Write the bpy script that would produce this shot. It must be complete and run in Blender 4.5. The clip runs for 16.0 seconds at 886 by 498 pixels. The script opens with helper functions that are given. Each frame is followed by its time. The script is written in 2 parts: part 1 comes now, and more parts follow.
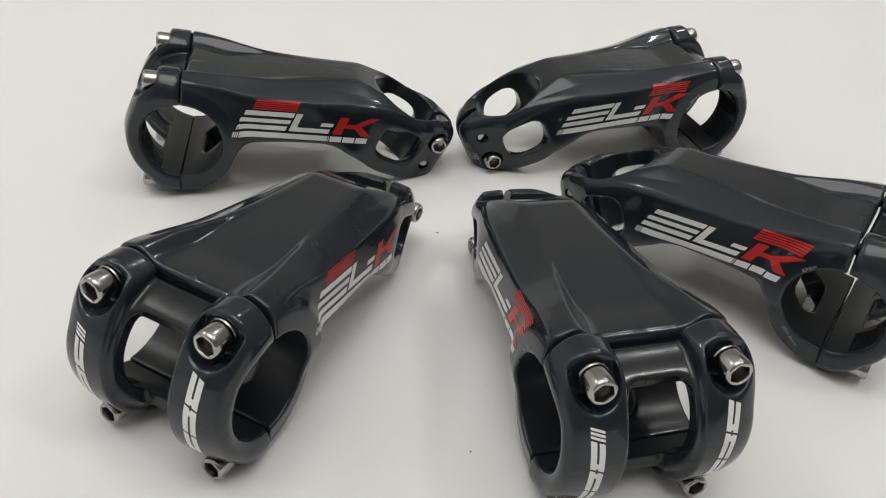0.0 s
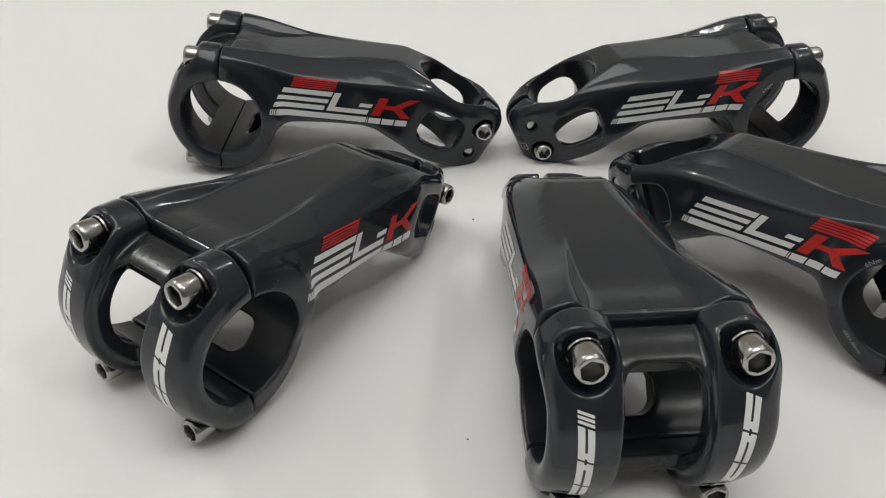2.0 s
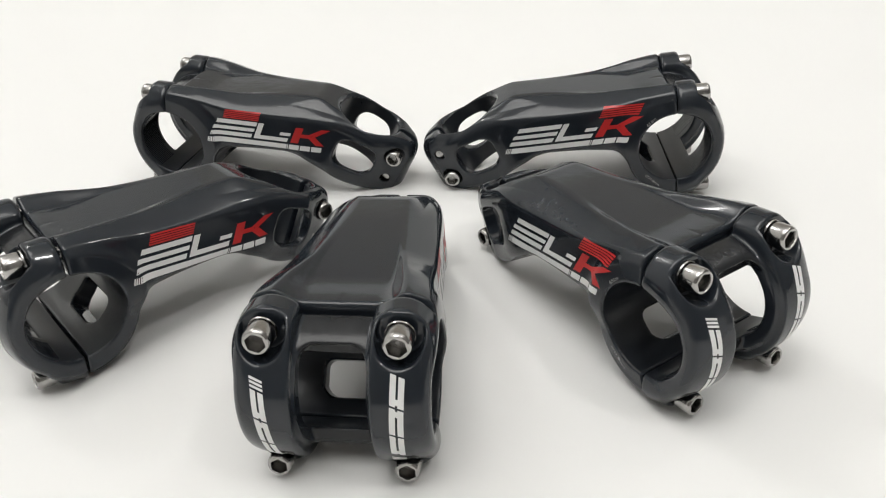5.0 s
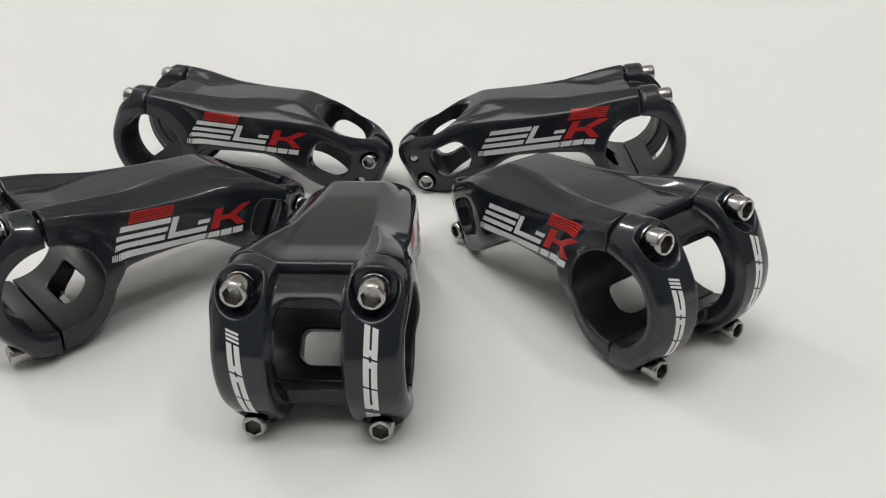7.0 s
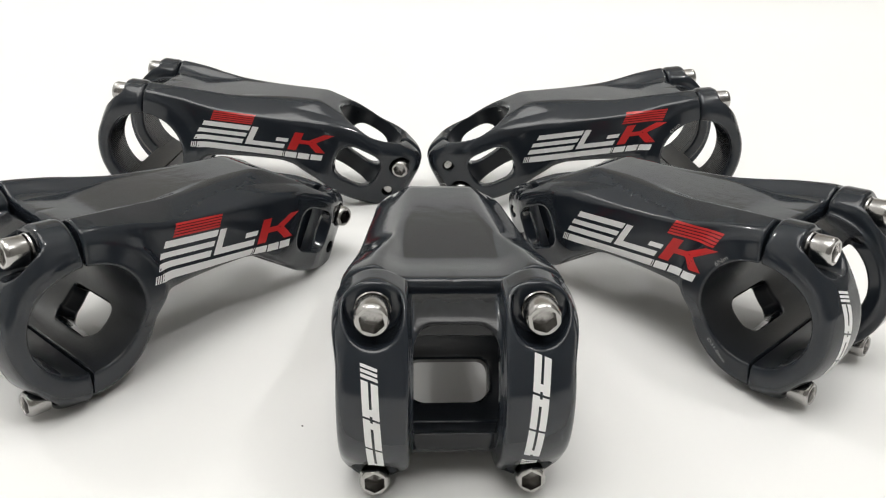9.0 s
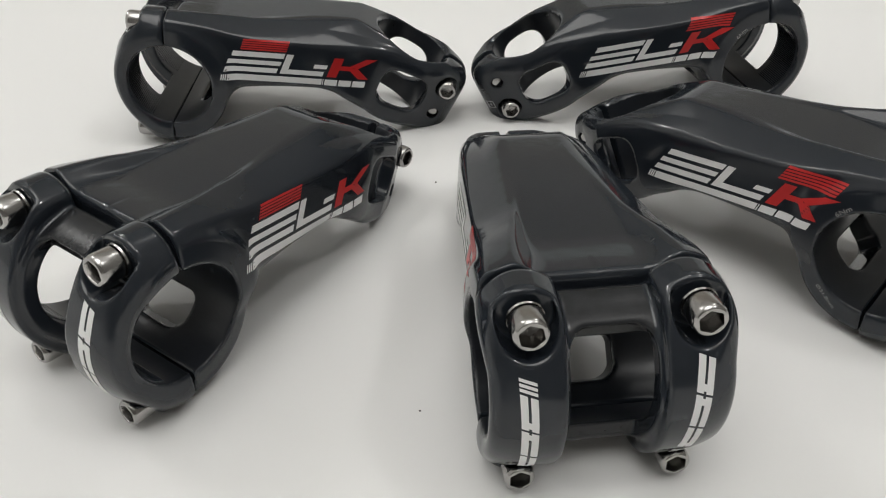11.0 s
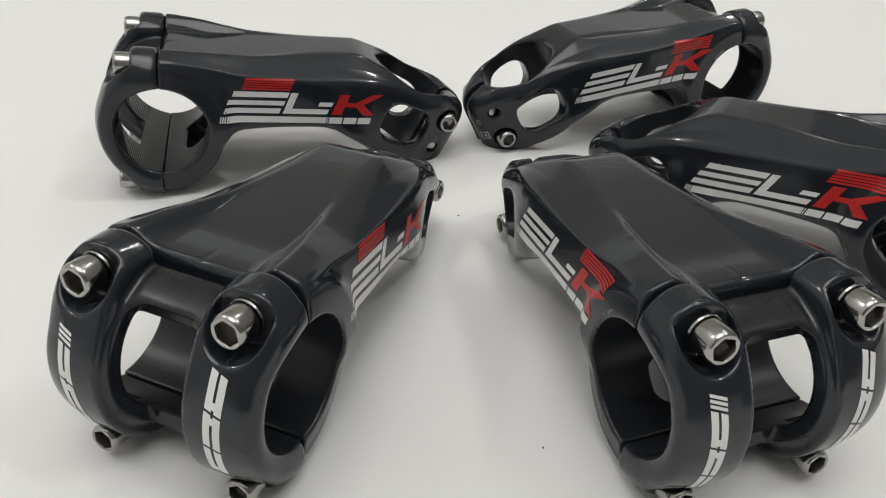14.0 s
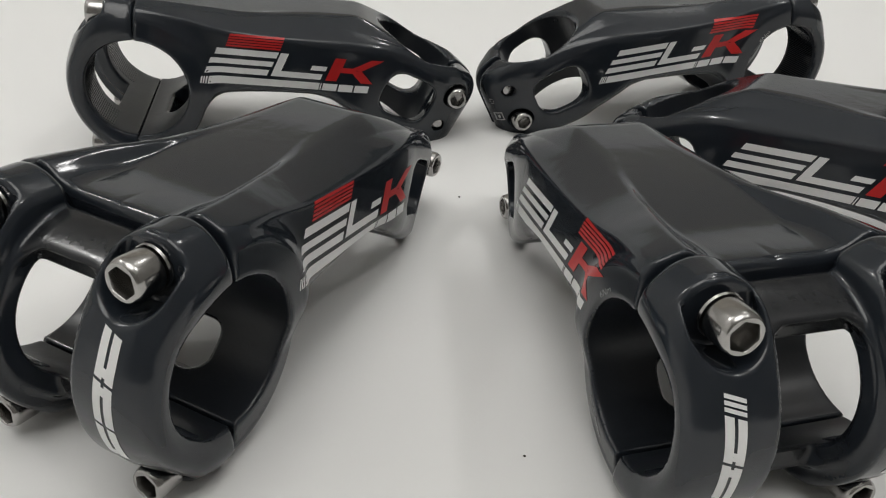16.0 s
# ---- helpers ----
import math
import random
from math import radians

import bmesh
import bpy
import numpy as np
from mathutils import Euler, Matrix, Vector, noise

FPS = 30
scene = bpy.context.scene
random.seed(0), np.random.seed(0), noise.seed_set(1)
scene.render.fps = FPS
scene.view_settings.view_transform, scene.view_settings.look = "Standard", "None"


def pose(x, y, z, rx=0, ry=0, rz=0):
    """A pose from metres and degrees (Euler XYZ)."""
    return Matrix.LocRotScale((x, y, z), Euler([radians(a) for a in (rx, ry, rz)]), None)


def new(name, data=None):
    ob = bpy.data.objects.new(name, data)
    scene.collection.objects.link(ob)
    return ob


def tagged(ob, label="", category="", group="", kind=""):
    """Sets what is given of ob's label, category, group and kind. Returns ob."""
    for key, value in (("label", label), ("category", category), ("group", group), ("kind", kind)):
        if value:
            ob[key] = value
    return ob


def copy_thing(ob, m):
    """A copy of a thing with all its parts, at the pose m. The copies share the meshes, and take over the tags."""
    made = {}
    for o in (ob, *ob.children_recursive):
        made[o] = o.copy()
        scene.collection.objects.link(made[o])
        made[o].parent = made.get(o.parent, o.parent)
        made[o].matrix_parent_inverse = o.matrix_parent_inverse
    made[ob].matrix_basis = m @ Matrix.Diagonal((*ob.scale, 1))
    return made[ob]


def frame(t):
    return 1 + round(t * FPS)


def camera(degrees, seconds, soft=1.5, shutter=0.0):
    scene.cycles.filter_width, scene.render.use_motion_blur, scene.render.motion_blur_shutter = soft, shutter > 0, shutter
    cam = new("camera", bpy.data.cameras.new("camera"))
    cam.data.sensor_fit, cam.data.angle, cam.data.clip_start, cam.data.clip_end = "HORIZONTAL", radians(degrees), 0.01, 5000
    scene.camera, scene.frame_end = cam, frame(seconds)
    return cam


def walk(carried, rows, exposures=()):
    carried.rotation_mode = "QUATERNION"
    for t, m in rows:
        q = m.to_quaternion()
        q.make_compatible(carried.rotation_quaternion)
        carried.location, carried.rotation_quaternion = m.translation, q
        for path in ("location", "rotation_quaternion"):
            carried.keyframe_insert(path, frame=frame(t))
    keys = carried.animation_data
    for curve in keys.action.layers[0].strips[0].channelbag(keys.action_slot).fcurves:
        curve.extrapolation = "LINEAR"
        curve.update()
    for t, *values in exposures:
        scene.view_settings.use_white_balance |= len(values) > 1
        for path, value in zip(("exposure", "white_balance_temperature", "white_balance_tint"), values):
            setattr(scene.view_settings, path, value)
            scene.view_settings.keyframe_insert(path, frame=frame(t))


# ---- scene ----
cam = camera(59.56, 16.0, 1.15)
# seconds, place in metres, turn in degrees
PATH = [
    (0, -0.05971, 0.02626, 0.18028, 52.928, -4.925, -3.223),
    (0.5, -0.05597, 0.03334, 0.17243, 53.464, -4.456, -2.343),
    (1, -0.04788, 0.03288, 0.16840, 53.813, -3.651, -1.006),
    (1.5, -0.03958, 0.03158, 0.16281, 54.147, -2.884, 1.807),
    (2, -0.02893, 0.02851, 0.16045, 54.620, -2.150, 4.873),
    (2.5, -0.00946, 0.02729, 0.15955, 55.220, -1.154, 7.510),
    (3, 0.01813, 0.02463, 0.16363, 55.789, -0.198, 9.849),
    (3.5, 0.04370, 0.02439, 0.16843, 56.679, 0.436, 12.422),
    (4, 0.06536, 0.02158, 0.17129, 57.179, 1.018, 14.770),
    (4.2, 0.07207, 0.01993, 0.17240, 57.073, 1.210, 15.867),
    (6.3, 0.10749, 0.00583, 0.16452, 59.694, 3.342, 18.136),
    (6.5, 0.10458, 0.00175, 0.16167, 60.524, 2.031, 17.486),
    (7, 0.09881, -0.00263, 0.15285, 61.714, 1.671, 15.765),
    (7.5, 0.08355, -0.00529, 0.14882, 63.609, 1.202, 14.227),
    (8, 0.06051, -0.00059, 0.14497, 64.530, 0.066, 11.469),
    (8.5, 0.04385, 0.00445, 0.13776, 64.196, -0.838, 9.697),
    (9, 0.02920, 0.01293, 0.13514, 63.171, -1.348, 8.424),
    (9.2, 0.02125, 0.01743, 0.13652, 62.680, -1.484, 7.893),
    (11.3, -0.02114, 0.03795, 0.15757, 51.718, -0.245, 3.905),
    (11.5, -0.02750, 0.03458, 0.16028, 51.841, -0.096, 4.298),
    (12, -0.04655, 0.03208, 0.16466, 53.253, 0.484, 3.088),
    (12.5, -0.05988, 0.03336, 0.16194, 54.994, -0.735, 0.464),
    (13, -0.06780, 0.03544, 0.15759, 55.462, -1.180, -1.928),
    (13.5, -0.07364, 0.04123, 0.15319, 55.339, -1.379, -4.272),
    (14, -0.07617, 0.04521, 0.14441, 55.738, -2.571, -7.842),
    (14.5, -0.07851, 0.04675, 0.13545, 56.777, -3.810, -9.774),
    (15, -0.07338, 0.05336, 0.12429, 57.105, -3.674, -9.849),
    (15.5, -0.06498, 0.05903, 0.11621, 56.031, -3.270, -7.511),
    (16, -0.05837, 0.06089, 0.11897, 57.156, -3.191, -3.766),
]
EXPOSURES = [(0.0, -0.63), (2.5, -0.67), (3.0, -0.35), (3.5, -0.05), (4.2, -0.09), (6.3, -0.55), (7.5, -0.61), (8.5, -0.09), (9.2, -0.09), (11.3, -0.63), (12.5, -0.59), (14.0, -0.6), (16.0, -0.71)]
walk(cam, [(t, pose(x, y, z, rx, ry, rz)) for t, x, y, z, rx, ry, rz in PATH], EXPOSURES)

# ---- light: point lamps out of view, under the ceiling of an added room ----
world = bpy.data.worlds.new("room_air")
world.use_nodes = True
world.node_tree.nodes["Background"].inputs[0].default_value = (0.9, 0.95, 1.0, 1)
world.node_tree.nodes["Background"].inputs[1].default_value = 0.05
scene.world = world


def unseen_lamp(x, y, z, radius, power, colour):
    data = bpy.data.lights.new("unseen_light", "POINT")
    data.shadow_soft_size, data.energy, data.color = radius, power, colour
    ob = new("unseen_light", data)
    ob.location = (x, y, z)
    return ob


# three small lamps, placed from the glints on the stems
unseen_lamp(-1.8, 1.05, 2.15, 0.08, 27, (1.0, 0.99, 0.975))
unseen_lamp(1.2, 0.05, 2.15, 0.08, 26, (1.0, 0.99, 0.975))
unseen_lamp(1.05, 1.52, 2.15, 0.08, 15, (1.0, 0.99, 0.975))
# wide lamp added as soft fill for the paper and its shadows
unseen_lamp(-0.2, -0.15, 2.1, 0.75, 84, (1.0, 0.985, 0.96))


# ---- materials ----
def material(name, colour, rough, metal=0.0, grain=900.0, vary=0.15, bump=0.02, stain=60.0, rough_vary=0.08, gloss=0.5, peel=0.0):
    m = bpy.data.materials.new(name)
    m.use_nodes = True
    n, l = m.node_tree.nodes, m.node_tree.links
    b = n["Principled BSDF"]
    co = n.new("ShaderNodeTexCoord")
    fine, broad = n.new("ShaderNodeTexNoise"), n.new("ShaderNodeTexNoise")
    fine.inputs["Scale"].default_value, broad.inputs["Scale"].default_value = grain, stain
    fine.inputs["Detail"].default_value = broad.inputs["Detail"].default_value = 3
    for node in (fine, broad):
        l.new(co.outputs["Object"], node.inputs["Vector"])
    mix = n.new("ShaderNodeMix")
    mix.data_type = "RGBA"
    mix.inputs["A"].default_value = (*[c * (1 - vary) for c in colour], 1)
    mix.inputs["B"].default_value = (*[min(1, c * (1 + vary)) for c in colour], 1)
    add = n.new("ShaderNodeMath")
    add.operation = "ADD"
    half = n.new("ShaderNodeMath")
    half.operation = "MULTIPLY"
    half.inputs[1].default_value = 0.5
    l.new(fine.outputs[0], add.inputs[0])
    l.new(broad.outputs[0], add.inputs[1])
    l.new(add.outputs[0], half.inputs[0])
    l.new(half.outputs[0], mix.inputs["Factor"])
    l.new(mix.outputs["Result"], b.inputs["Base Color"])
    ramp = n.new("ShaderNodeMapRange")
    ramp.inputs["To Min"].default_value, ramp.inputs["To Max"].default_value = max(0.02, rough - rough_vary), rough + rough_vary
    l.new(broad.outputs[0], ramp.inputs["Value"])
    l.new(ramp.outputs[0], b.inputs["Roughness"])
    b.inputs["Metallic"].default_value = metal
    b.inputs["Specular IOR Level"].default_value = gloss
    if peel:
        # the gentle waviness of sprayed paint, different on each thing
        own, wave, dent = n.new("ShaderNodeObjectInfo"), n.new("ShaderNodeTexNoise"), n.new("ShaderNodeBump")
        move = n.new("ShaderNodeVectorMath")
        l.new(co.outputs["Object"], move.inputs[0])
        l.new(own.outputs["Random"], move.inputs[1])
        l.new(move.outputs[0], wave.inputs["Vector"])
        wave.inputs["Scale"].default_value, wave.inputs["Detail"].default_value = 260.0, 2.0
        dent.inputs["Strength"].default_value, dent.inputs["Distance"].default_value = 1.0, peel
        l.new(wave.outputs[0], dent.inputs["Height"])
        l.new(dent.outputs[0], b.inputs["Normal"])
    elif bump:
        bu = n.new("ShaderNodeBump")
        bu.inputs["Strength"].default_value, bu.inputs["Distance"].default_value = bump, 0.0005
        l.new(fine.outputs[0], bu.inputs["Height"])
        l.new(bu.outputs[0], b.inputs["Normal"])
    return m


BLACK = material("gloss_black_paint", (0.0165, 0.0203, 0.0262), 0.1, 0.0, 700, 0.08, 0.0, 45, 0.03, gloss=0.48, peel=0.00004)
BORE_BLACK = material("satin_black_bore", (0.014, 0.0165, 0.0205), 0.32, 0.0, 900, 0.35, 0.06, 160, 0.1, gloss=0.45)
WORN_BLACK = material("scuffed_black_paint", (0.0145, 0.0155, 0.0175), 0.19, 0.0, 420, 0.5, 0.1, 160, 0.1, gloss=0.36)
STEEL = material("stainless_steel", (0.4, 0.39, 0.38), 0.2, 1.0, 1400, 0.15, 0.03, 250, 0.06)
WHITE_INK = material("white_ink", (0.78, 0.78, 0.775), 0.32, 0.0, 1200, 0.04, 0.0, 200)
GREY_INK = material("grey_ink", (0.3, 0.3, 0.3), 0.4, 0.0, 1200, 0.06, 0.0, 200)
RED_INK = material("red_ink", (0.52, 0.02, 0.02), 0.32, 0.0, 1200, 0.08, 0.0, 200)
PAPER = material("white_paper", (0.80, 0.80, 0.79), 0.85, 0.0, 900, 0.012, 0.03, 6, gloss=0.15)
WALL = material("white_wall_paint", (0.78, 0.78, 0.765), 0.7, 0.0, 60, 0.02, 0.05, 2)
# tones of unseen walls, chosen for what the gloss black mirrors
DARK_WALL = material("dark_unseen_wall", (0.22, 0.215, 0.205), 0.7, 0.0, 60, 0.05, 0.05, 2)
GREY_WALL = material("warm_grey_unseen_wall", (0.5, 0.47, 0.42), 0.7, 0.0, 60, 0.03, 0.05, 2)
SPECK = material("dark_dust", (0.05, 0.045, 0.04), 0.8, 0.0, 900, 0.1, 0.0, 200)


# ---- helpers for meshes ----
def mesh_object(name, verts, faces, mat, parent=None, label="", smooth=True):
    me = bpy.data.meshes.new(name)
    me.from_pydata(verts, [], faces)
    me.materials.append(mat)
    if smooth:
        me.shade_smooth()
    me.update()
    ob = new(name, me)
    ob.parent = parent
    if label:
        tagged(ob, label)
    return ob


def part(name, bm, mat, parent=None, label="", smooth=True):
    me = bpy.data.meshes.new(name)
    bm.normal_update()
    bm.to_mesh(me)
    bm.free()
    me.materials.append(mat)
    if smooth:
        me.shade_smooth()
    ob = new(name, me)
    ob.parent = parent
    if label:
        tagged(ob, label)
    return ob


def curve_of(points):
    """A smooth monotone curve through (x, value) pairs."""
    px = np.array([p[0] for p in points], float)
    pv = np.array([p[1] for p in points], float)
    h = np.diff(px)
    s = np.diff(pv) / h
    m = np.zeros(len(px))
    m[0], m[-1] = s[0], s[-1]
    for i in range(1, len(px) - 1):
        m[i] = 0 if s[i - 1] * s[i] <= 0 else 2 * s[i - 1] * s[i] / (s[i - 1] + s[i])

    def value(x):
        x = np.clip(x, px[0], px[-1])
        i = np.clip(np.searchsorted(px, x) - 1, 0, len(h) - 1)
        u = (x - px[i]) / h[i]
        return ((2 * u**3 - 3 * u**2 + 1) * pv[i] + (u**3 - 2 * u**2 + u) * h[i] * m[i]
                + (3 * u**2 - 2 * u**3) * pv[i + 1] + (u**3 - u**2) * h[i] * m[i + 1])
    return value


def smax(a, b, k):
    """The larger of a and b, with the edge between them rounded over k."""
    h = np.maximum(k - np.abs(a - b), 0) / k
    return np.maximum(a, b) + h * h * k * 0.25


def smin(a, b, k):
    return -smax(-a, -b, k)


def surface_net(field, low, high, step):
    """Vertices and quads of the surface on which field(x, y, z) is nought."""
    axes = [np.arange(lo, hi + step, step) for lo, hi in zip(low, high)]
    grid = np.stack(np.meshgrid(*axes, indexing="ij"), -1)
    v = np.concatenate([field(g[..., 0], g[..., 1], g[..., 2]) for g in np.array_split(grid, 8)], 0)
    inside = v < 0
    n = np.array(v.shape) - 1
    count, total = np.zeros(n), np.zeros((*n, 3))
    for axis in range(3):
        for p in range(2):
            for q in range(2):
                lo, hi = [slice(0, -1)] * 3, [slice(0, -1)] * 3
                hi[axis] = slice(1, None)
                o1, o2 = (axis + 1) % 3, (axis + 2) % 3
                offset = np.zeros(3)
                for o, b in ((o1, p), (o2, q)):
                    lo[o] = hi[o] = slice(b, v.shape[o] - 1 + b)
                    offset[o] = b
                a, c = v[tuple(lo)], v[tuple(hi)]
                idx = np.nonzero((a < 0) != (c < 0))
                at = np.tile(offset, (len(idx[0]), 1))
                at[:, axis] = a[idx] / (a[idx] - c[idx])
                total[idx] += at
                count[idx] += 1
    cells = np.nonzero(count)
    number = np.full(n, -1)
    number[cells] = np.arange(len(cells[0]))
    points = np.stack(cells, -1) + total[cells] / count[cells][:, None]
    points = points * step + np.array(low)
    quads = []
    for axis in range(3):
        o1, o2 = (axis + 1) % 3, (axis + 2) % 3
        lo, hi = [slice(1, -1)] * 3, [slice(1, -1)] * 3
        lo[axis], hi[axis] = slice(0, -1), slice(1, None)
        a, c = inside[tuple(lo)], inside[tuple(hi)]
        idx = np.array(np.nonzero(a != c)).T
        flip = a[tuple(idx.T)]
        base = idx.copy()
        base[:, o1] += 1
        base[:, o2] += 1
        around = []
        for p, q in ((1, 1), (0, 1), (0, 0), (1, 0)):
            cell = base.copy()
            cell[:, o1] -= p
            cell[:, o2] -= q
            around.append(number[tuple(cell.T)])
        quad = np.stack(around, -1)
        quad[~flip] = quad[~flip][:, ::-1]
        quads.append(quad)
    quads = np.concatenate(quads)
    e = step * 0.25
    for _ in range(3):
        x, y, z = points.T
        f = field(x, y, z)
        g = np.stack([field(x + e, y, z) - field(x - e, y, z), field(x, y + e, z) - field(x, y - e, z), field(x, y, z + e) - field(x, y, z - e)], -1) / (2 * e)
        d = g * (f / np.maximum((g * g).sum(-1), 0.05))[:, None]
        size = np.linalg.norm(d, axis=1, keepdims=True)
        points = points - d * np.minimum(1, 0.4 * step / np.maximum(size, 1e-9))
    return points, quads


# ---- the bicycle stem, in millimetres: x towards the handlebar, y to its left, z up; the handlebar's axis crosses x = 0 ----
BAR_Z, BAR_R = 24.0, 14.3
RISE = radians(6.0)
BAR_X = -3.4
PIVOT = (-87.0, 31.0)
TILT = radians(27.7)
AX, AZ = math.sin(TILT), -math.cos(TILT)
half_width = curve_of([(-112, 9.5), (-98, 13.6), (-84, 16.6), (-69, 18.9), (-45, 20.9), (-20, 22.9), (-8, 23.5), (4, 23.6)])
panel_top = curve_of([(-110, 37.6), (-67, 41.0), (-50, 42.1), (-34, 42.6), (-20, 42.9), (-2, 43.6)])
panel_edge = curve_of([(-110, 8.2), (-51, 8.6), (-24, 11.0), (-2, 11.2)])
crest_y = curve_of([(-110, 8.6), (-67, 8.8), (-50, 9.6), (-34, 11.8), (-25, 13.4), (-16, 15.4), (-6, 16.4), (0, 16.6)])
crest_z = curve_of([(-110, 37.6), (-67, 41.0), (-50, 42.2), (-34, 43.4), (-25, 45.0), (-16, 46.9), (-6, 48.4), (0, 48.8)])
ridge_z = curve_of([(-110, 29.6), (-87, 30.9), (-78, 33.3), (-64, 34.6), (-50, 36.3), (-31, 39.1), (-17, 43.0), (-7, 45.3), (4, 46.4)])
under_z = curve_of([(-110, 0.0), (-88, 0.0), (-63, 14.6), (-57.6, 18.2), (-52, 19.8), (-31, 21.2), (-22, 20.8), (0, 20.0)])
BOLT_Y, BOLT_HIGH, BOLT_LOW = 16.9, 19.0, -20.3


def along(x, z):
    """Distance down the steerer's axis from its top, and behind it."""
    dx, dz = x - PIVOT[0], z - PIVOT[1]
    return dx * AX + dz * AZ, dx * AZ - dz * AX


def body_field(x, y, z):
    w = np.abs(y)
    hw, zr, zp = half_width(x), ridge_z(x), panel_top(x)
    yp, yc, zc = panel_edge(x), crest_y(x), crest_z(x)
    side = w - hw + 0.06 * (z - 26.0)
    inner = zp + (zc - zp) * np.clip((w - yp) / np.maximum(yc - yp, 1.5), -1, 3)
    t = (w - yc) / (hw - yc)
    outer = zc + (zr - zc) * t + 1.5 * t * (1 - t)
    soft = np.clip((x + 26.0) / 22.0, 0, 1)
    top = smin(smax(zp, inner, 0.3 + 2.2 * soft), outer, 0.9 + 1.3 * soft)
    up = (z - top) * 0.88
    down = under_z(x) - z
    arm = smax(smax(side, up, 0.9 + 0.7 * np.clip((-48.0 - x) / 14.0, 0, 1)), down, 5.0)
    a, b = along(x, z)
    r = np.hypot(b, y)
    steer = smax(r - 15.8, w - 14.9, 3.0)
    ears = smax(np.maximum(smax(b - 24.9, 0.3 - a, 9.0), -b - 5), w - np.minimum(6.8 + 0.42 * np.maximum(25 - b, 0), 14.4), 6.0)
    steer = smin(steer, ears, 4.0)
    steer = smax(steer, a - 26.8, 2.0)
    fore = (x - BAR_X) * math.cos(RISE) + (z - BAR_Z) * math.sin(RISE)
    drop = np.where(z < BAR_Z, 0.9, 1.0) * (z - BAR_Z)
    clamp = np.hypot(x - BAR_X, drop) - 19.2
    clamp = smax(clamp, w - 23.2 - 0.03 * np.minimum(x, 0) - 0.5 * np.clip((19.0 - np.hypot(x - BAR_X, z - BAR_Z)) / 3.5, 0, 1), 1.6)
    arm = smax(arm, -x - 96.0, 6.0)
    # the flanks draw in round the steerer
    arm = smax(arm, 0.92 * (w - 16.5 + 0.42 * b), 3.0)
    solid = smin(arm, clamp, 6.0)
    solid = smin(solid, steer, 3.0)
    solid = smax(solid, -a, 1.0 + 6.0 * np.clip((w - 8.5) / 5.0, 0, 1))
    solid = smax(solid, fore - 0.25, 0.45 + np.clip((z - 39.0) / 3.0, 0, 1) * (0.5 + 0.9 * np.clip((13.0 - w) / 3.0, 0, 1)))
    solid = smax(solid, BAR_R - np.hypot(x - BAR_X, z - BAR_Z), 0.9)
    solid = smax(solid, 13.3 + 0.9 * np.clip(1.4 - a, 0, 1.4) - r, 0.8)
    slit = smax(w - 1.4, 10.0 - b, 0.5)
    solid = smax(solid, -slit, 0.6)
    window = smax(np.abs(b - 2.2) - 8.5, np.abs(a - 14.2) - 6.9, 6.0)
    solid = smax(solid, -window, 1.0)
    # opening in the handlebar seat's back wall, and the hollow behind it
    s, c = (x + (z - BAR_Z)) * 0.7071, (-x + (z - BAR_Z)) * 0.7071
    hole = smax(smax(w - 9.7 - 0.5 * np.minimum(c + 1.0, 0), np.abs(c - 1.2) - 5.2, 3.0), s + 8.0, 1.0)
    solid = smax(solid, -hole, 1.0)
    for z0, y0 in ((8.0, 1), (19.4, -1)):
        ring = np.hypot(a - z0, b - 17.4)
        solid = smax(solid, -smax(ring - 3.9, 7.6 - y * y0, 0.4), 0.5)
        solid = smax(solid, -smax(ring - 2.0, y * y0, 0.4), 0.5)
    return solid


def plate_field(x, y, z):
    """The face plate about its own middle: x along the bolts, from the handlebar's axis."""
    w = np.abs(y)
    rr = np.hypot(x, z)
    ro = np.hypot(x, np.where(z < 0, 0.9, 1.0) * z) + 0.022 * np.maximum(w - 14.5, 0) ** 2
    near = np.clip(1 - x / 9, 0, 1) ** 2
    band = smax(ro - 20.4, w - 24.8 + 1.4 * near + 0.03 * (np.clip(rr, 12, 19.8) - 19.8) ** 2, 2.6)
    tower = smax(np.hypot(w - 16.7, z - 17.0) - 7.4, np.abs(x - 4.0) - 10.4 - 0.25 * np.minimum(16 - z, 6), 6.0)
    foot = smax(np.hypot(w - BOLT_Y, z + 18.6) - 5.4, np.abs(x - 2.5) - 7.0, 4.0)
    solid = smin(smin(band, tower, 5.0), foot, 4.0)
    solid = smax(solid, smin(9.4 - w, rr - 18.8, 1.2), 1.4)
    gap = smax(smax(w - 8.7, np.abs(z + 1.1) - 16.1, 5.0), 8.6 - x, 1.0)
    solid = smax(solid, -gap, 1.6)
    for z0, size in ((BOLT_HIGH, 5.9), (BOLT_LOW, 5.0)):
        ring = np.hypot(w - BOLT_Y, z - z0)
        solid = smax(solid, -smax(ring - size, 8.6 - x, 0.8), 1.0)
    notch = smax(smax(np.abs(w - BOLT_Y) - 1.6, 24.2 - z, 0.4), 7.6 - x, 0.4)
    solid = smax(solid, -notch, 0.6)
    solid = smax(solid, BAR_R - rr, 0.8)
    solid = smax(solid, 0.6 - x, 0.4 + 1.6 * np.clip((z - 15.0) / 3.0, 0, 1))
    return solid


MM = 0.00108  # the numbers above are in units of 1.08 mm


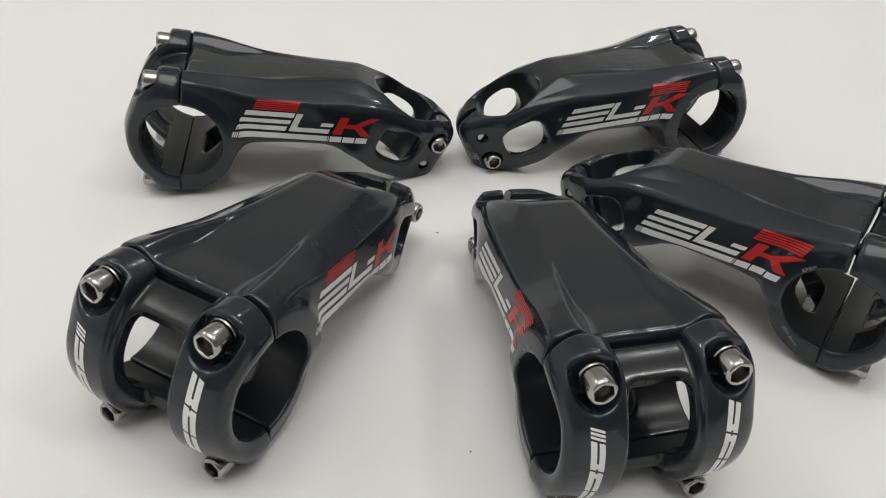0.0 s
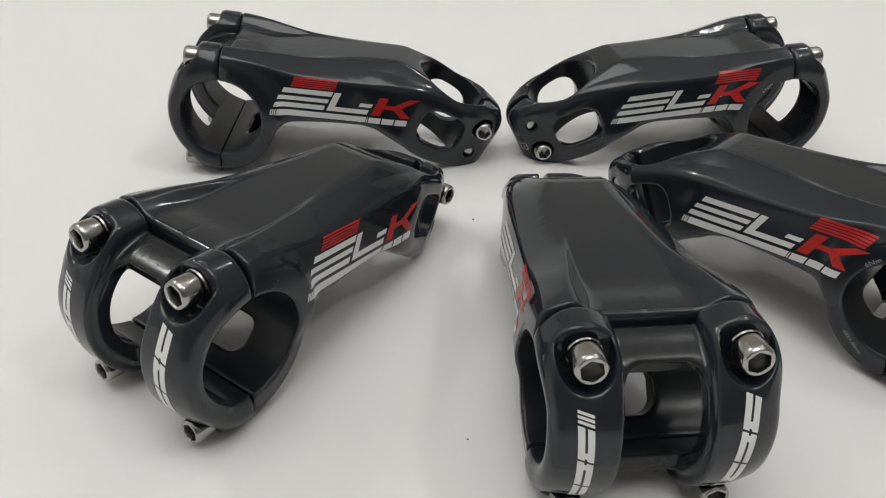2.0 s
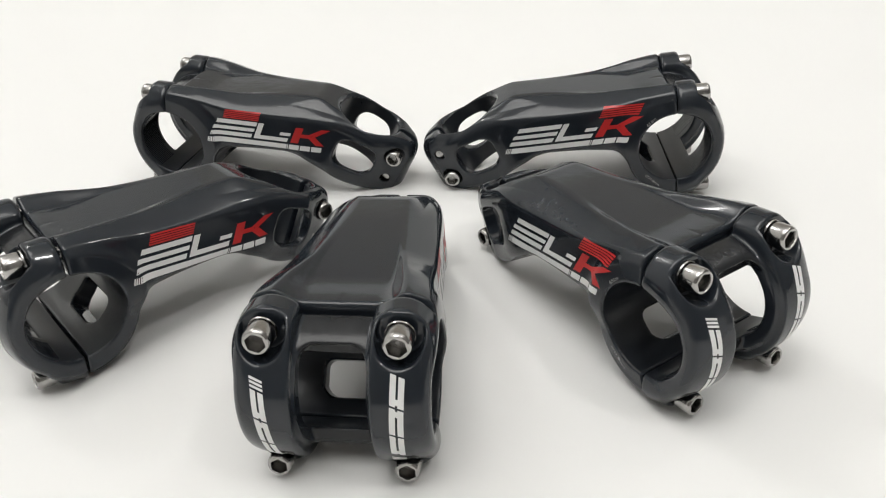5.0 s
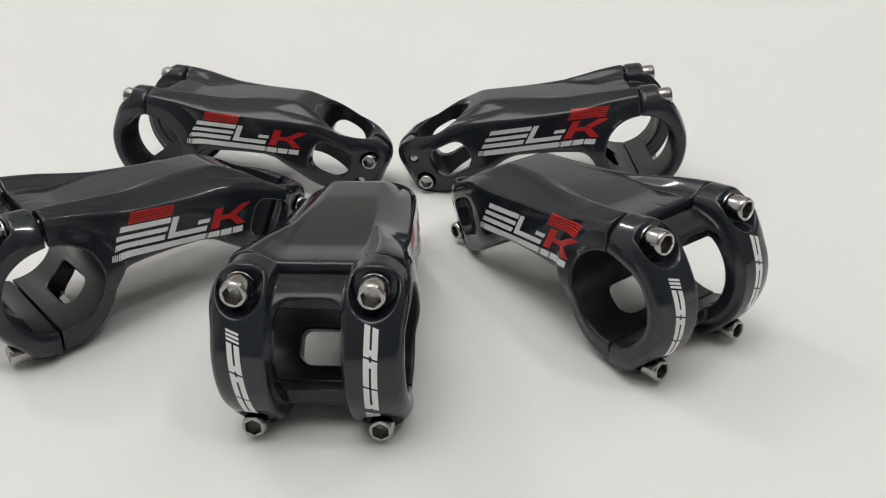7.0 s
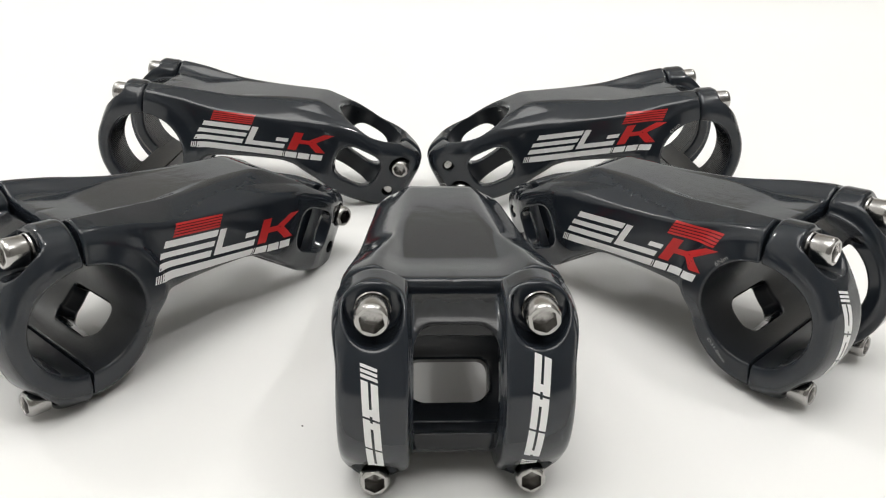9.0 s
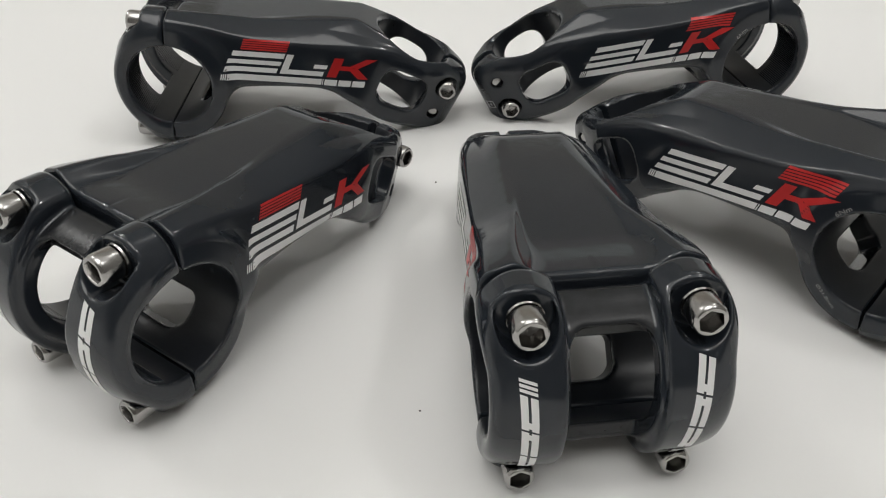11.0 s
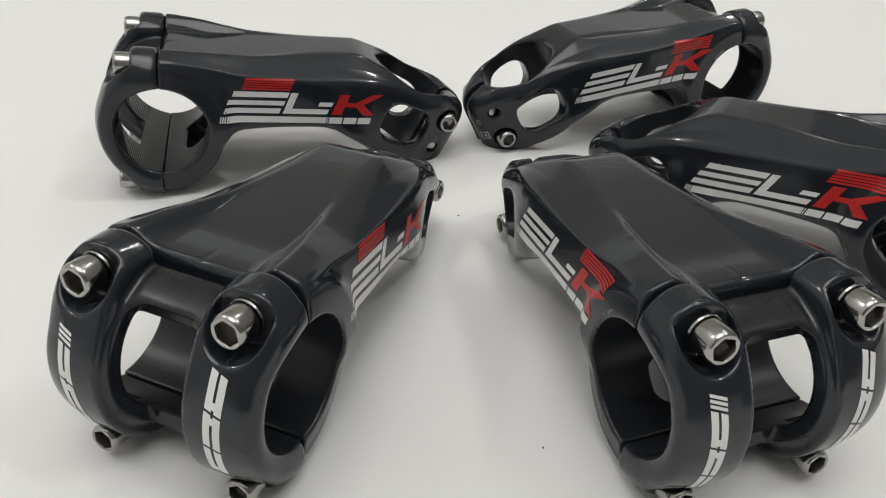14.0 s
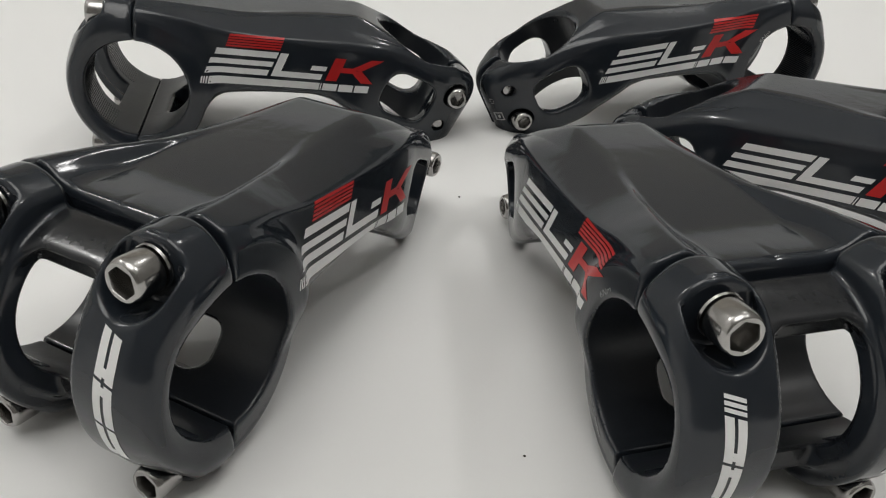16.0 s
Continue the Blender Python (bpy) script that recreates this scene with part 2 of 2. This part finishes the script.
def stem_mesh(name, field, low, high, parent, label, bores, worn=None):
    """A cast part; bores and worn: functions below nought on the satin insides of its holes and on its scuffed parts."""
    points, quads = surface_net(field, low, high, 0.62)
    ob = mesh_object(name, (points * MM).tolist(), quads.tolist(), BLACK, parent, label)
    ob.data.materials.append(BORE_BLACK)
    x, y, z = points.T
    e = 0.12
    slope = np.stack([field(x + e, y, z) - field(x - e, y, z), field(x, y + e, z) - field(x, y - e, z), field(x, y, z + e) - field(x, y, z - e)], -1)
    slope /= np.maximum(np.linalg.norm(slope, axis=1, keepdims=True), 1e-9)
    ob.data.normals_split_custom_set_from_vertices(slope.tolist())
    x, y, z = points[quads].mean(1).T
    inside = np.min([bore(x, y, z) for bore in bores], 0) < 0
    index = inside.astype(np.int32)
    if worn:
        ob.data.materials.append(WORN_BLACK)
        index[(worn(x, y, z) < 0) & (index == 0)] = 2
    ob.data.polygons.foreach_set("material_index", index)
    return ob


def bar_bore(x, y, z):
    return np.hypot(x - BAR_X, z - BAR_Z) - BAR_R - 0.15


def steerer_bore(x, y, z):
    return np.hypot(along(x, z)[1], y) - 13.5


def plate_bore(x, y, z):
    return np.hypot(x, z) - BAR_R - 0.15


def bridge(x, y, z):
    return np.abs(y) - 8.2


def lathe(bm, profile, seg, m):
    """Rings of (radius, length) turned about the x axis."""
    rings = []
    for r, h in profile:
        rings.append([bm.verts.new(m @ Vector((h, r * math.cos(i * math.tau / seg), r * math.sin(i * math.tau / seg)))) for i in range(seg)])
    for p, q in zip(rings, rings[1:]):
        for i in range(seg):
            bm.faces.new((p[i], p[(i + 1) % seg], q[(i + 1) % seg], q[i]))
    return rings


def socket_bolt(parent, m, r, length, shank, turn, washer=False):
    """A socket-head cap screw whose face lies at the origin of m and looks along x."""
    bm = bmesh.new()
    seg = 36
    k = 0.74 * r
    rings = lathe(bm, [(0.01, -length - shank - 0.1), (r * 0.46, -length - shank), (r * 0.5, -length - shank + 0.3), (r * 0.55, -length), (r * 0.99, -length), (r, -length + 0.15), (r, -1.2), (r * 0.97, -0.65), (r * 0.91, -0.22), (r * 0.84, 0.0), (r * 0.76, 0.0)], seg, m)
    hexes = []
    for depth, size in ((0.0, 1.0), (-0.15, 0.97), (-3.6, 0.97)):
        ring = []
        for i in range(seg):
            a = i * math.tau / seg
            d = (a + turn) % (math.pi / 3) - math.pi / 6
            q = k * size * math.cos(math.pi / 6) / math.cos(d)
            ring.append(bm.verts.new(m @ Vector((depth, q * math.cos(a), q * math.sin(a)))))
        hexes.append(ring)
    for p, q in zip([rings[-1], *hexes], hexes):
        for i in range(seg):
            bm.faces.new((p[i], p[(i + 1) % seg], q[(i + 1) % seg], q[i]))
    tip = bm.verts.new(m @ Vector((-4.2, 0, 0)))
    for i in range(seg):
        bm.faces.new((hexes[-1][i], hexes[-1][(i + 1) % seg], tip))
    bmesh.ops.scale(bm, vec=(MM, MM, MM), verts=bm.verts)
    bmesh.ops.recalc_face_normals(bm, faces=bm.faces)
    bolt = part("bolt", bm, STEEL, parent, "polished steel socket-head bolt", False)
    bolt.data.shade_smooth()
    bolt.data.set_sharp_from_angle(angle=radians(35))
    if washer:
        bm = bmesh.new()
        lathe(bm, [(r * 0.5, -length - 1.3), (r * 1.02, -length - 1.3), (r * 1.06, -length - 0.9), (r * 1.02, -length - 0.5), (r * 0.5, -length - 0.5)], seg, m)
        bmesh.ops.scale(bm, vec=(MM, MM, MM), verts=bm.verts)
        bmesh.ops.recalc_face_normals(bm, faces=bm.faces)
        ring = part("washer", bm, STEEL, bolt)
        ring.data.set_sharp_from_angle(angle=radians(35))
    return bolt


def root(f, lo, hi):
    """Where f turns from negative at lo to positive at hi."""
    for _ in range(32):
        mid = 0.5 * (lo + hi)
        neg = f(mid) < 0
        lo, hi = np.where(neg, mid, lo), np.where(neg, hi, mid)
    return hi


def decal(name, quads, place, mat, parent, label, cell=1.2):
    """Thin ink laid on a surface: each quad of flat corners is split up, and place() puts its points on the surface."""
    flat, faces = [], []
    for q in quads:
        q = np.array(q, float)
        nu = max(1, int(math.ceil(max(np.linalg.norm(q[1] - q[0]), np.linalg.norm(q[2] - q[3])) / cell)))
        nv = max(1, int(math.ceil(max(np.linalg.norm(q[3] - q[0]), np.linalg.norm(q[2] - q[1])) / cell)))
        start = len(flat)
        for j in range(nv + 1):
            for i in range(nu + 1):
                u, v = i / nu, j / nv
                flat.append((1 - v) * ((1 - u) * q[0] + u * q[1]) + v * ((1 - u) * q[3] + u * q[2]))
        for j in range(nv):
            for i in range(nu):
                k = start + j * (nu + 1) + i
                faces.append((k, k + 1, k + nu + 2, k + nu + 1))
    points = place(np.array(flat))
    return mesh_object(name, (points * MM).tolist(), faces, mat, parent, label)


def print_bars(name, quads, place, mat, parent, label):
    """Each printed bar is a part of its own."""
    for q in quads:
        decal(name, [q], place, mat, parent, label)


def slab(u0, u1, v0, v1, lean=0.5):
    """A slanted bar."""
    return [(u0 + lean * v0, v0), (u1 + lean * v0, v0), (u1 + lean * v1, v1), (u0 + lean * v1, v1)]


def side_place(sign, shift=(0.0, 0.0), turn=0.0):
    """From the ink's plane to the stem's flank: u along the reading direction, v up."""
    tilt = radians(7.8)

    def put(p):
        u, v = p[:, 0], p[:, 1]
        if sign > 0:
            x, z = -20.8 - u * math.cos(tilt), 26.2 - u * math.sin(tilt) + v
        else:
            x, z = -69.8 + u * math.cos(tilt), 20.0 + u * math.sin(tilt) + v
        x, z = x + shift[0] - turn * (z - 26.0), z + shift[1] + turn * (x + 42.0)
        y = root(lambda yy: body_field(x, yy, z), np.full(len(x), 8.0), np.full(len(x), 30.0))
        return np.stack([x, sign * (y + 0.07), z], -1)
    return put


def plate_place(p):
    """u round the clamp from its middle height upwards, v along the handlebar."""
    a, y = p[:, 0] / 19.8, p[:, 1]
    r = root(lambda rr: plate_field(rr * np.cos(a), y, rr * np.sin(a)), np.full(len(a), 16.6), np.full(len(a), 26.0))
    r = r + 0.07
    return np.stack([r * np.cos(a), y, r * np.sin(a)], -1)


def flank_ink(parent, sign, shift=(0.0, 0.0), turn=0.0):
    place = side_place(sign, shift, turn)
    white = [slab(2.1, 33.6, 0.0, 2.2, 0.3), *[slab(i * 0.68, i * 0.68 + 0.42, 0.0, 2.2, 0.3) for i in range(3)]]
    white += [slab(0.0, 17.3, 3.2, 4.9), slab(0.0, 17.6, 5.9, 7.4), slab(0.6, 17.8, 8.5, 10.3)]
    white += [slab(18.4, 20.7, 4.9, 10.2), slab(18.4, 32.8, 3.2, 4.9), slab(28.7, 33.2, 5.9, 7.3)]
    white += [slab(33.9, 34.2, 0, 2.2, 0.3), *[slab(u, u + 4.3, 0.0, 2.2, 0.3) for u in (34.6, 39.4, 44.2)]]
    print_bars("printed_bar", white, place, WHITE_INK, parent, "white printed bar")
    red = [slab(34.3, 37.6, 3.1, 10.1), slab(37.5, 41.8, 5.8, 7.4)]
    red += [[(44.2, 7.3), (46.6, 6.5), (54.0, 10.3), (50.2, 10.3)], [(43.4, 6.7), (47.0, 6.7), (50.2, 3.0), (46.6, 3.0)]]
    lo, pitch = (3.2, 0.76) if sign > 0 else (32.2, 0.86)
    red += [slab(lo, lo + 15.2, 10.9 + pitch * i, 10.9 + pitch * i + 0.72 * pitch, 0.45) for i in range(5)]
    print_bars("printed_stripe", red, place, RED_INK, parent, "red printed stripe")


def small_print(words, start, end, height, parent, label):
    """Tiny writing on the right flank, from start to end in the x-z plane."""
    data = bpy.data.curves.new("printed_text", "FONT")
    data.body, data.size = words, 1.0
    ob = bpy.data.objects.new("printed_text", data)
    me = bpy.data.meshes.new_from_object(ob)
    flat = np.array([v.co[:2] for v in me.vertices])
    faces = [list(f.vertices) for f in me.polygons]
    bpy.data.objects.remove(ob)
    flat = (flat - flat.min(0)) / (flat.max(0) - flat.min(0))
    a, b = np.array(start), np.array(end)
    way = (b - a) / np.linalg.norm(b - a)
    at = a + flat[:, :1] * (b - a) + flat[:, 1:] * height * np.array((-way[1], way[0]))
    x, z = at.T
    y = root(lambda yy: body_field(x, yy, z), np.full(len(x), 15.0), np.full(len(x), 30.0))
    points = np.stack([x, -(y + 0.08), z], -1)
    mesh_object("printed_text", (points * MM).tolist(), faces, GREY_INK, parent, label)


def plate_ink(parent, sign):
    """White bars round the face of the clamp, reading downwards on one side and upwards on the other."""
    lo, hi = (15.9, 19.3) if sign < 0 else (15.2, 18.6)
    top, low = (10.4, -16.0) if sign < 0 else (12.0, -15.8)
    quads = []

    def bar(s0, s1, t0=0.0, t1=1.0):
        ends = []
        for s, t in ((s0, t0), (s0, t1), (s1, t1), (s1, t0)):
            skew = 1.3 * sign * (0.5 - t)
            ends.append((s + skew, sign * (lo + (hi - lo) * t - 1.4 * (top - s) / 30)))
        quads.append(ends)
    if sign < 0:
        for i in range(3):
            bar(top - 1.0 * i, top - 1.0 * i - 0.65)
        start = top - 3.2
    else:
        for i in range(3):
            bar(low + 1.0 * i + 0.65, low + 1.0 * i)
        start = top
    for i in range(3):
        s = start - i * 7.9
        bar(s, s - 7.4, 0.0, 0.42)
        bar(s, s - 7.4, 0.58, 1.0)
        bar(s - (0.5 if i % 2 else 5.4), s - (2.0 if i % 2 else 6.9), 0.42, 0.58)
    print_bars("printed_bar", quads, plate_place, WHITE_INK, parent, "white printed bar")


def ear_place(p):
    """On the right side of the steerer's split end: u down the steerer's axis, v behind it."""
    u, v = p[:, 0], p[:, 1]
    x, z = PIVOT[0] + u * AX + v * AZ, PIVOT[1] + u * AZ - v * AX
    y = root(lambda yy: body_field(x, -yy, z), np.full(len(x), 3.0), np.full(len(x), 16.0))
    return np.stack([x, -(y + 0.07), z], -1)


def ear_marks(parent):
    """A tiny bordered stamp and a fainter mark above it."""
    def bar(u0, u1, v0, v1):
        return [(u0, v0), (u1, v0), (u1, v1), (u0, v1)]
    stamp = [bar(14.9, 18.2, 22.0, 22.3), bar(14.9, 18.2, 23.9, 24.2), bar(14.9, 15.3, 22.3, 23.9), bar(17.8, 18.2, 22.3, 23.9), bar(15.9, 17.2, 22.8, 23.4)]
    stamp += [bar(9.2, 9.5, 23.0, 23.8), bar(10.0, 10.3, 22.8, 23.9), bar(10.8, 11.1, 23.0, 23.7)]
    print_bars("printed_mark", stamp, ear_place, GREY_INK, parent, "small grey printed mark")


def grip_ribs(parent):
    """Fine ribs across the face plate's inner side, that grip the handlebar."""
    bm = bmesh.new()
    for sign in (1, -1):
        for i in range(46):
            a = radians(-58 + i * 2.6)
            if -0.6 < a < 0.5:
                lo, hi = 10.4, 22.4
            else:
                lo, hi = 12.0, 22.4
            u, n = Vector((-math.sin(a), 0, math.cos(a))), Vector((math.cos(a), 0, math.sin(a)))
            c = n * (BAR_R + 0.05)
            ring = []
            for y in (lo * sign, hi * sign):
                ring.append([bm.verts.new((c + u * du - n * dn + Vector((0, y, 0))) * MM) for du, dn in ((-0.2, 0.0), (-0.13, 0.3), (0.13, 0.3), (0.2, 0.0))])
            p, q = ring
            for k in range(3):
                bm.faces.new((p[k], p[k + 1], q[k + 1], q[k]))
            bm.faces.new(p), bm.faces.new(q)
    bmesh.ops.recalc_face_normals(bm, faces=bm.faces)
    tagged(part("grip_rib", bm, BLACK, parent, "fine ribs inside the handlebar seat", False), kind="stuff")


def bicycle_stem():
    stem = new("bicycle_stem")
    tagged(stem, "gloss black bicycle stem with white and red print on white paper", "bicycle stem", "stems laid in a ring")
    stem_mesh("body", body_field, (-111, -28, -2), (1, 28, 53), stem, "gloss black forged stem body", (bar_bore, steerer_bore))
    plate = stem_mesh("face_plate", plate_field, (-2, -28, -28), (23, 28, 28), stem, "gloss black handlebar face plate", (plate_bore,), bridge)
    seat = Matrix.Translation((BAR_X, 0, BAR_Z)) @ Matrix.Rotation(-RISE, 4, "Y")
    for y in (BOLT_Y, -BOLT_Y):
        socket_bolt(stem, seat @ Matrix.Translation((14.7, y, BOLT_HIGH)), 3.65, 5.0, 12.0, 0.3, True)
        socket_bolt(stem, seat @ Matrix.Translation((14.3, y, BOLT_LOW)), 3.3, 5.0, 8.0, 0.5)
    for down, sign in ((8.0, 1), (19.4, -1)):
        x, z = PIVOT[0] + down * AX + 17.4 * AZ, PIVOT[1] + down * AZ - 17.4 * AX
        socket_bolt(stem, Matrix.Translation((x, sign * 13.0, z)) @ pose(0, 0, 0, 0, 0, 90 * sign), 3.4, 5.2, 16.2, 0.2)
    grip_ribs(plate)
    for sign in (1, -1):
        plate_ink(plate, sign)
    ear_marks(stem)
    small_print("6Nm", (-15.2, 33.3), (-12.4, 36.6), 1.2, stem, "small grey printed torque mark")
    small_print("\u00d831.8mm", (-14.4, 11.2), (-8.6, 6.5), 1.1, stem, "small grey printed diameter mark")
    plate.matrix_basis = Matrix.Translation((BAR_X * MM, 0, BAR_Z * MM)) @ Matrix.Rotation(-RISE, 4, "Y")
    return stem


def loosen(stem, gap, out):
    """Move the face plate and its bolts forward along the bolts."""
    way = Vector((math.cos(RISE), 0, math.sin(RISE))) * MM
    bolts = [c for c in stem.children if c.name.startswith("bolt")][:4]
    for child in stem.children:
        if child.name.startswith("face_plate") or child in bolts:
            child.location = child.location + way * (gap + (out if child.children and child in bolts else 0))


# ---- the place ----
def sweep_sheet():
    """A white sheet that lies flat and rises behind in a wide bend."""
    line = [(-0.9, 0.0)]
    line += [(-0.9 + 0.05 * i, 0.0) for i in range(1, 33)]
    y0, bend = 0.78, 0.17
    line = [(y, z) for y, z in line if y < y0]
    line += [(y0 + bend * math.sin(a), bend - bend * math.cos(a)) for a in [i * math.pi / 2 / 16 for i in range(17)]]
    line += [(y0 + bend, bend + 0.05 * i) for i in range(1, 4)]
    n = len(line)
    verts, faces = [], []
    for x in np.linspace(-1.3, 1.3, 27):
        verts += [(x, y, z) for y, z in line]
    for i in range(26):
        for j in range(n - 1):
            k = i * n + j
            faces.append((k, k + n, k + n + 1, k + 1))
    ob = mesh_object("backdrop", verts, faces, PAPER)
    return tagged(ob, "seamless white paper sheet curving up behind", "backdrop", kind="structure")


def box(name, lo, hi, mat, label, category):
    bm = bmesh.new()
    bmesh.ops.create_cube(bm, size=1, matrix=Matrix.Translation([(p + q) / 2 for p, q in zip(lo, hi)]) @ Matrix.Diagonal((*[q - p for p, q in zip(lo, hi)], 1)))
    return tagged(part(name, bm, mat, None, "", False), label, category, kind="structure")


sweep_sheet()
# added room, out of view: closes in the light; wall tones steer the reflections
box("wall_north", (-2.0, 3.0, -0.004), (2.0, 3.1, 2.5), GREY_WALL, "unseen warm grey wall, added to tint reflections", "wall")
box("wall_south", (-2.0, -2.1, -0.004), (2.0, -2.0, 2.5), DARK_WALL, "unseen dark grey wall, added to darken reflections", "wall")
box("wall_west", (-2.1, -2.1, -0.004), (-2.0, 3.1, 2.5), WALL, "plain white painted wall", "wall")
box("wall_east", (2.0, -2.1, -0.004), (2.1, 3.1, 2.5), DARK_WALL, "unseen dark grey wall, added to darken reflections", "wall")
box("ceiling", (-2.1, -2.1, 2.5), (2.1, 3.1, 2.6), WALL, "plain white ceiling", "ceiling")
box("floor", (-2.1, -2.1, -0.2), (2.1, 3.1, -0.004), WALL, "plain pale floor", "floor")

# place, turn, how far each face plate stands open, how far its upper bolts are turned out, and how the print sits askew
STEMS = [
    (-0.13853, 0.31804, -174.81, -0.35, -1.25, (-0.35, 0.4), -0.022),
    (0.08923, 0.35916, 14.12, -0.25, -0.85, (-1.0, 0.1), 0.0015),
    (-0.10736, 0.17823, -120.46, 0.3, 0.4, (-0.1, -0.3), 0.035),
    (0.01195, 0.16208, -78.85, 0.2, 1.5, (0.1, -0.6), -0.0035),
    (0.10812, 0.22115, -39.51, 0.1, 0.0, (0.8, -0.35), 0.002),
]
first = bicycle_stem()
made = [first]
for sx, sy, turn, *_ in STEMS[1:]:
    made.append(copy_thing(first, pose(sx, sy, 0, 0, 0, turn)))
first.matrix_basis = pose(STEMS[0][0], STEMS[0][1], 0, 0, 0, STEMS[0][2])
for stem, row in zip(made, STEMS):
    loosen(stem, row[3], row[4])
    for sign in (1, -1):
        flank_ink(stem, sign, row[5], row[6])


def dust_speck(x, y, size, seed):
    bm = bmesh.new()
    bmesh.ops.create_icosphere(bm, subdivisions=2, radius=size)
    for v in bm.verts:
        v.co *= 1 + 0.4 * noise.noise(v.co * 1500 + Vector((seed, 0, 0)))
        v.co.z = v.co.z * 0.45 + size * 0.3
        v.co += Vector((x, y, 0))
    tagged(part("dust_speck", bm, SPECK), "tiny dark speck of dust on white paper", "dust", "specks on the paper")


for i, (x, y, size) in enumerate(((-0.0325, 0.275, 0.0004), (-0.0281, 0.1679, 0.0003))):
    dust_speck(x, y, size, i)
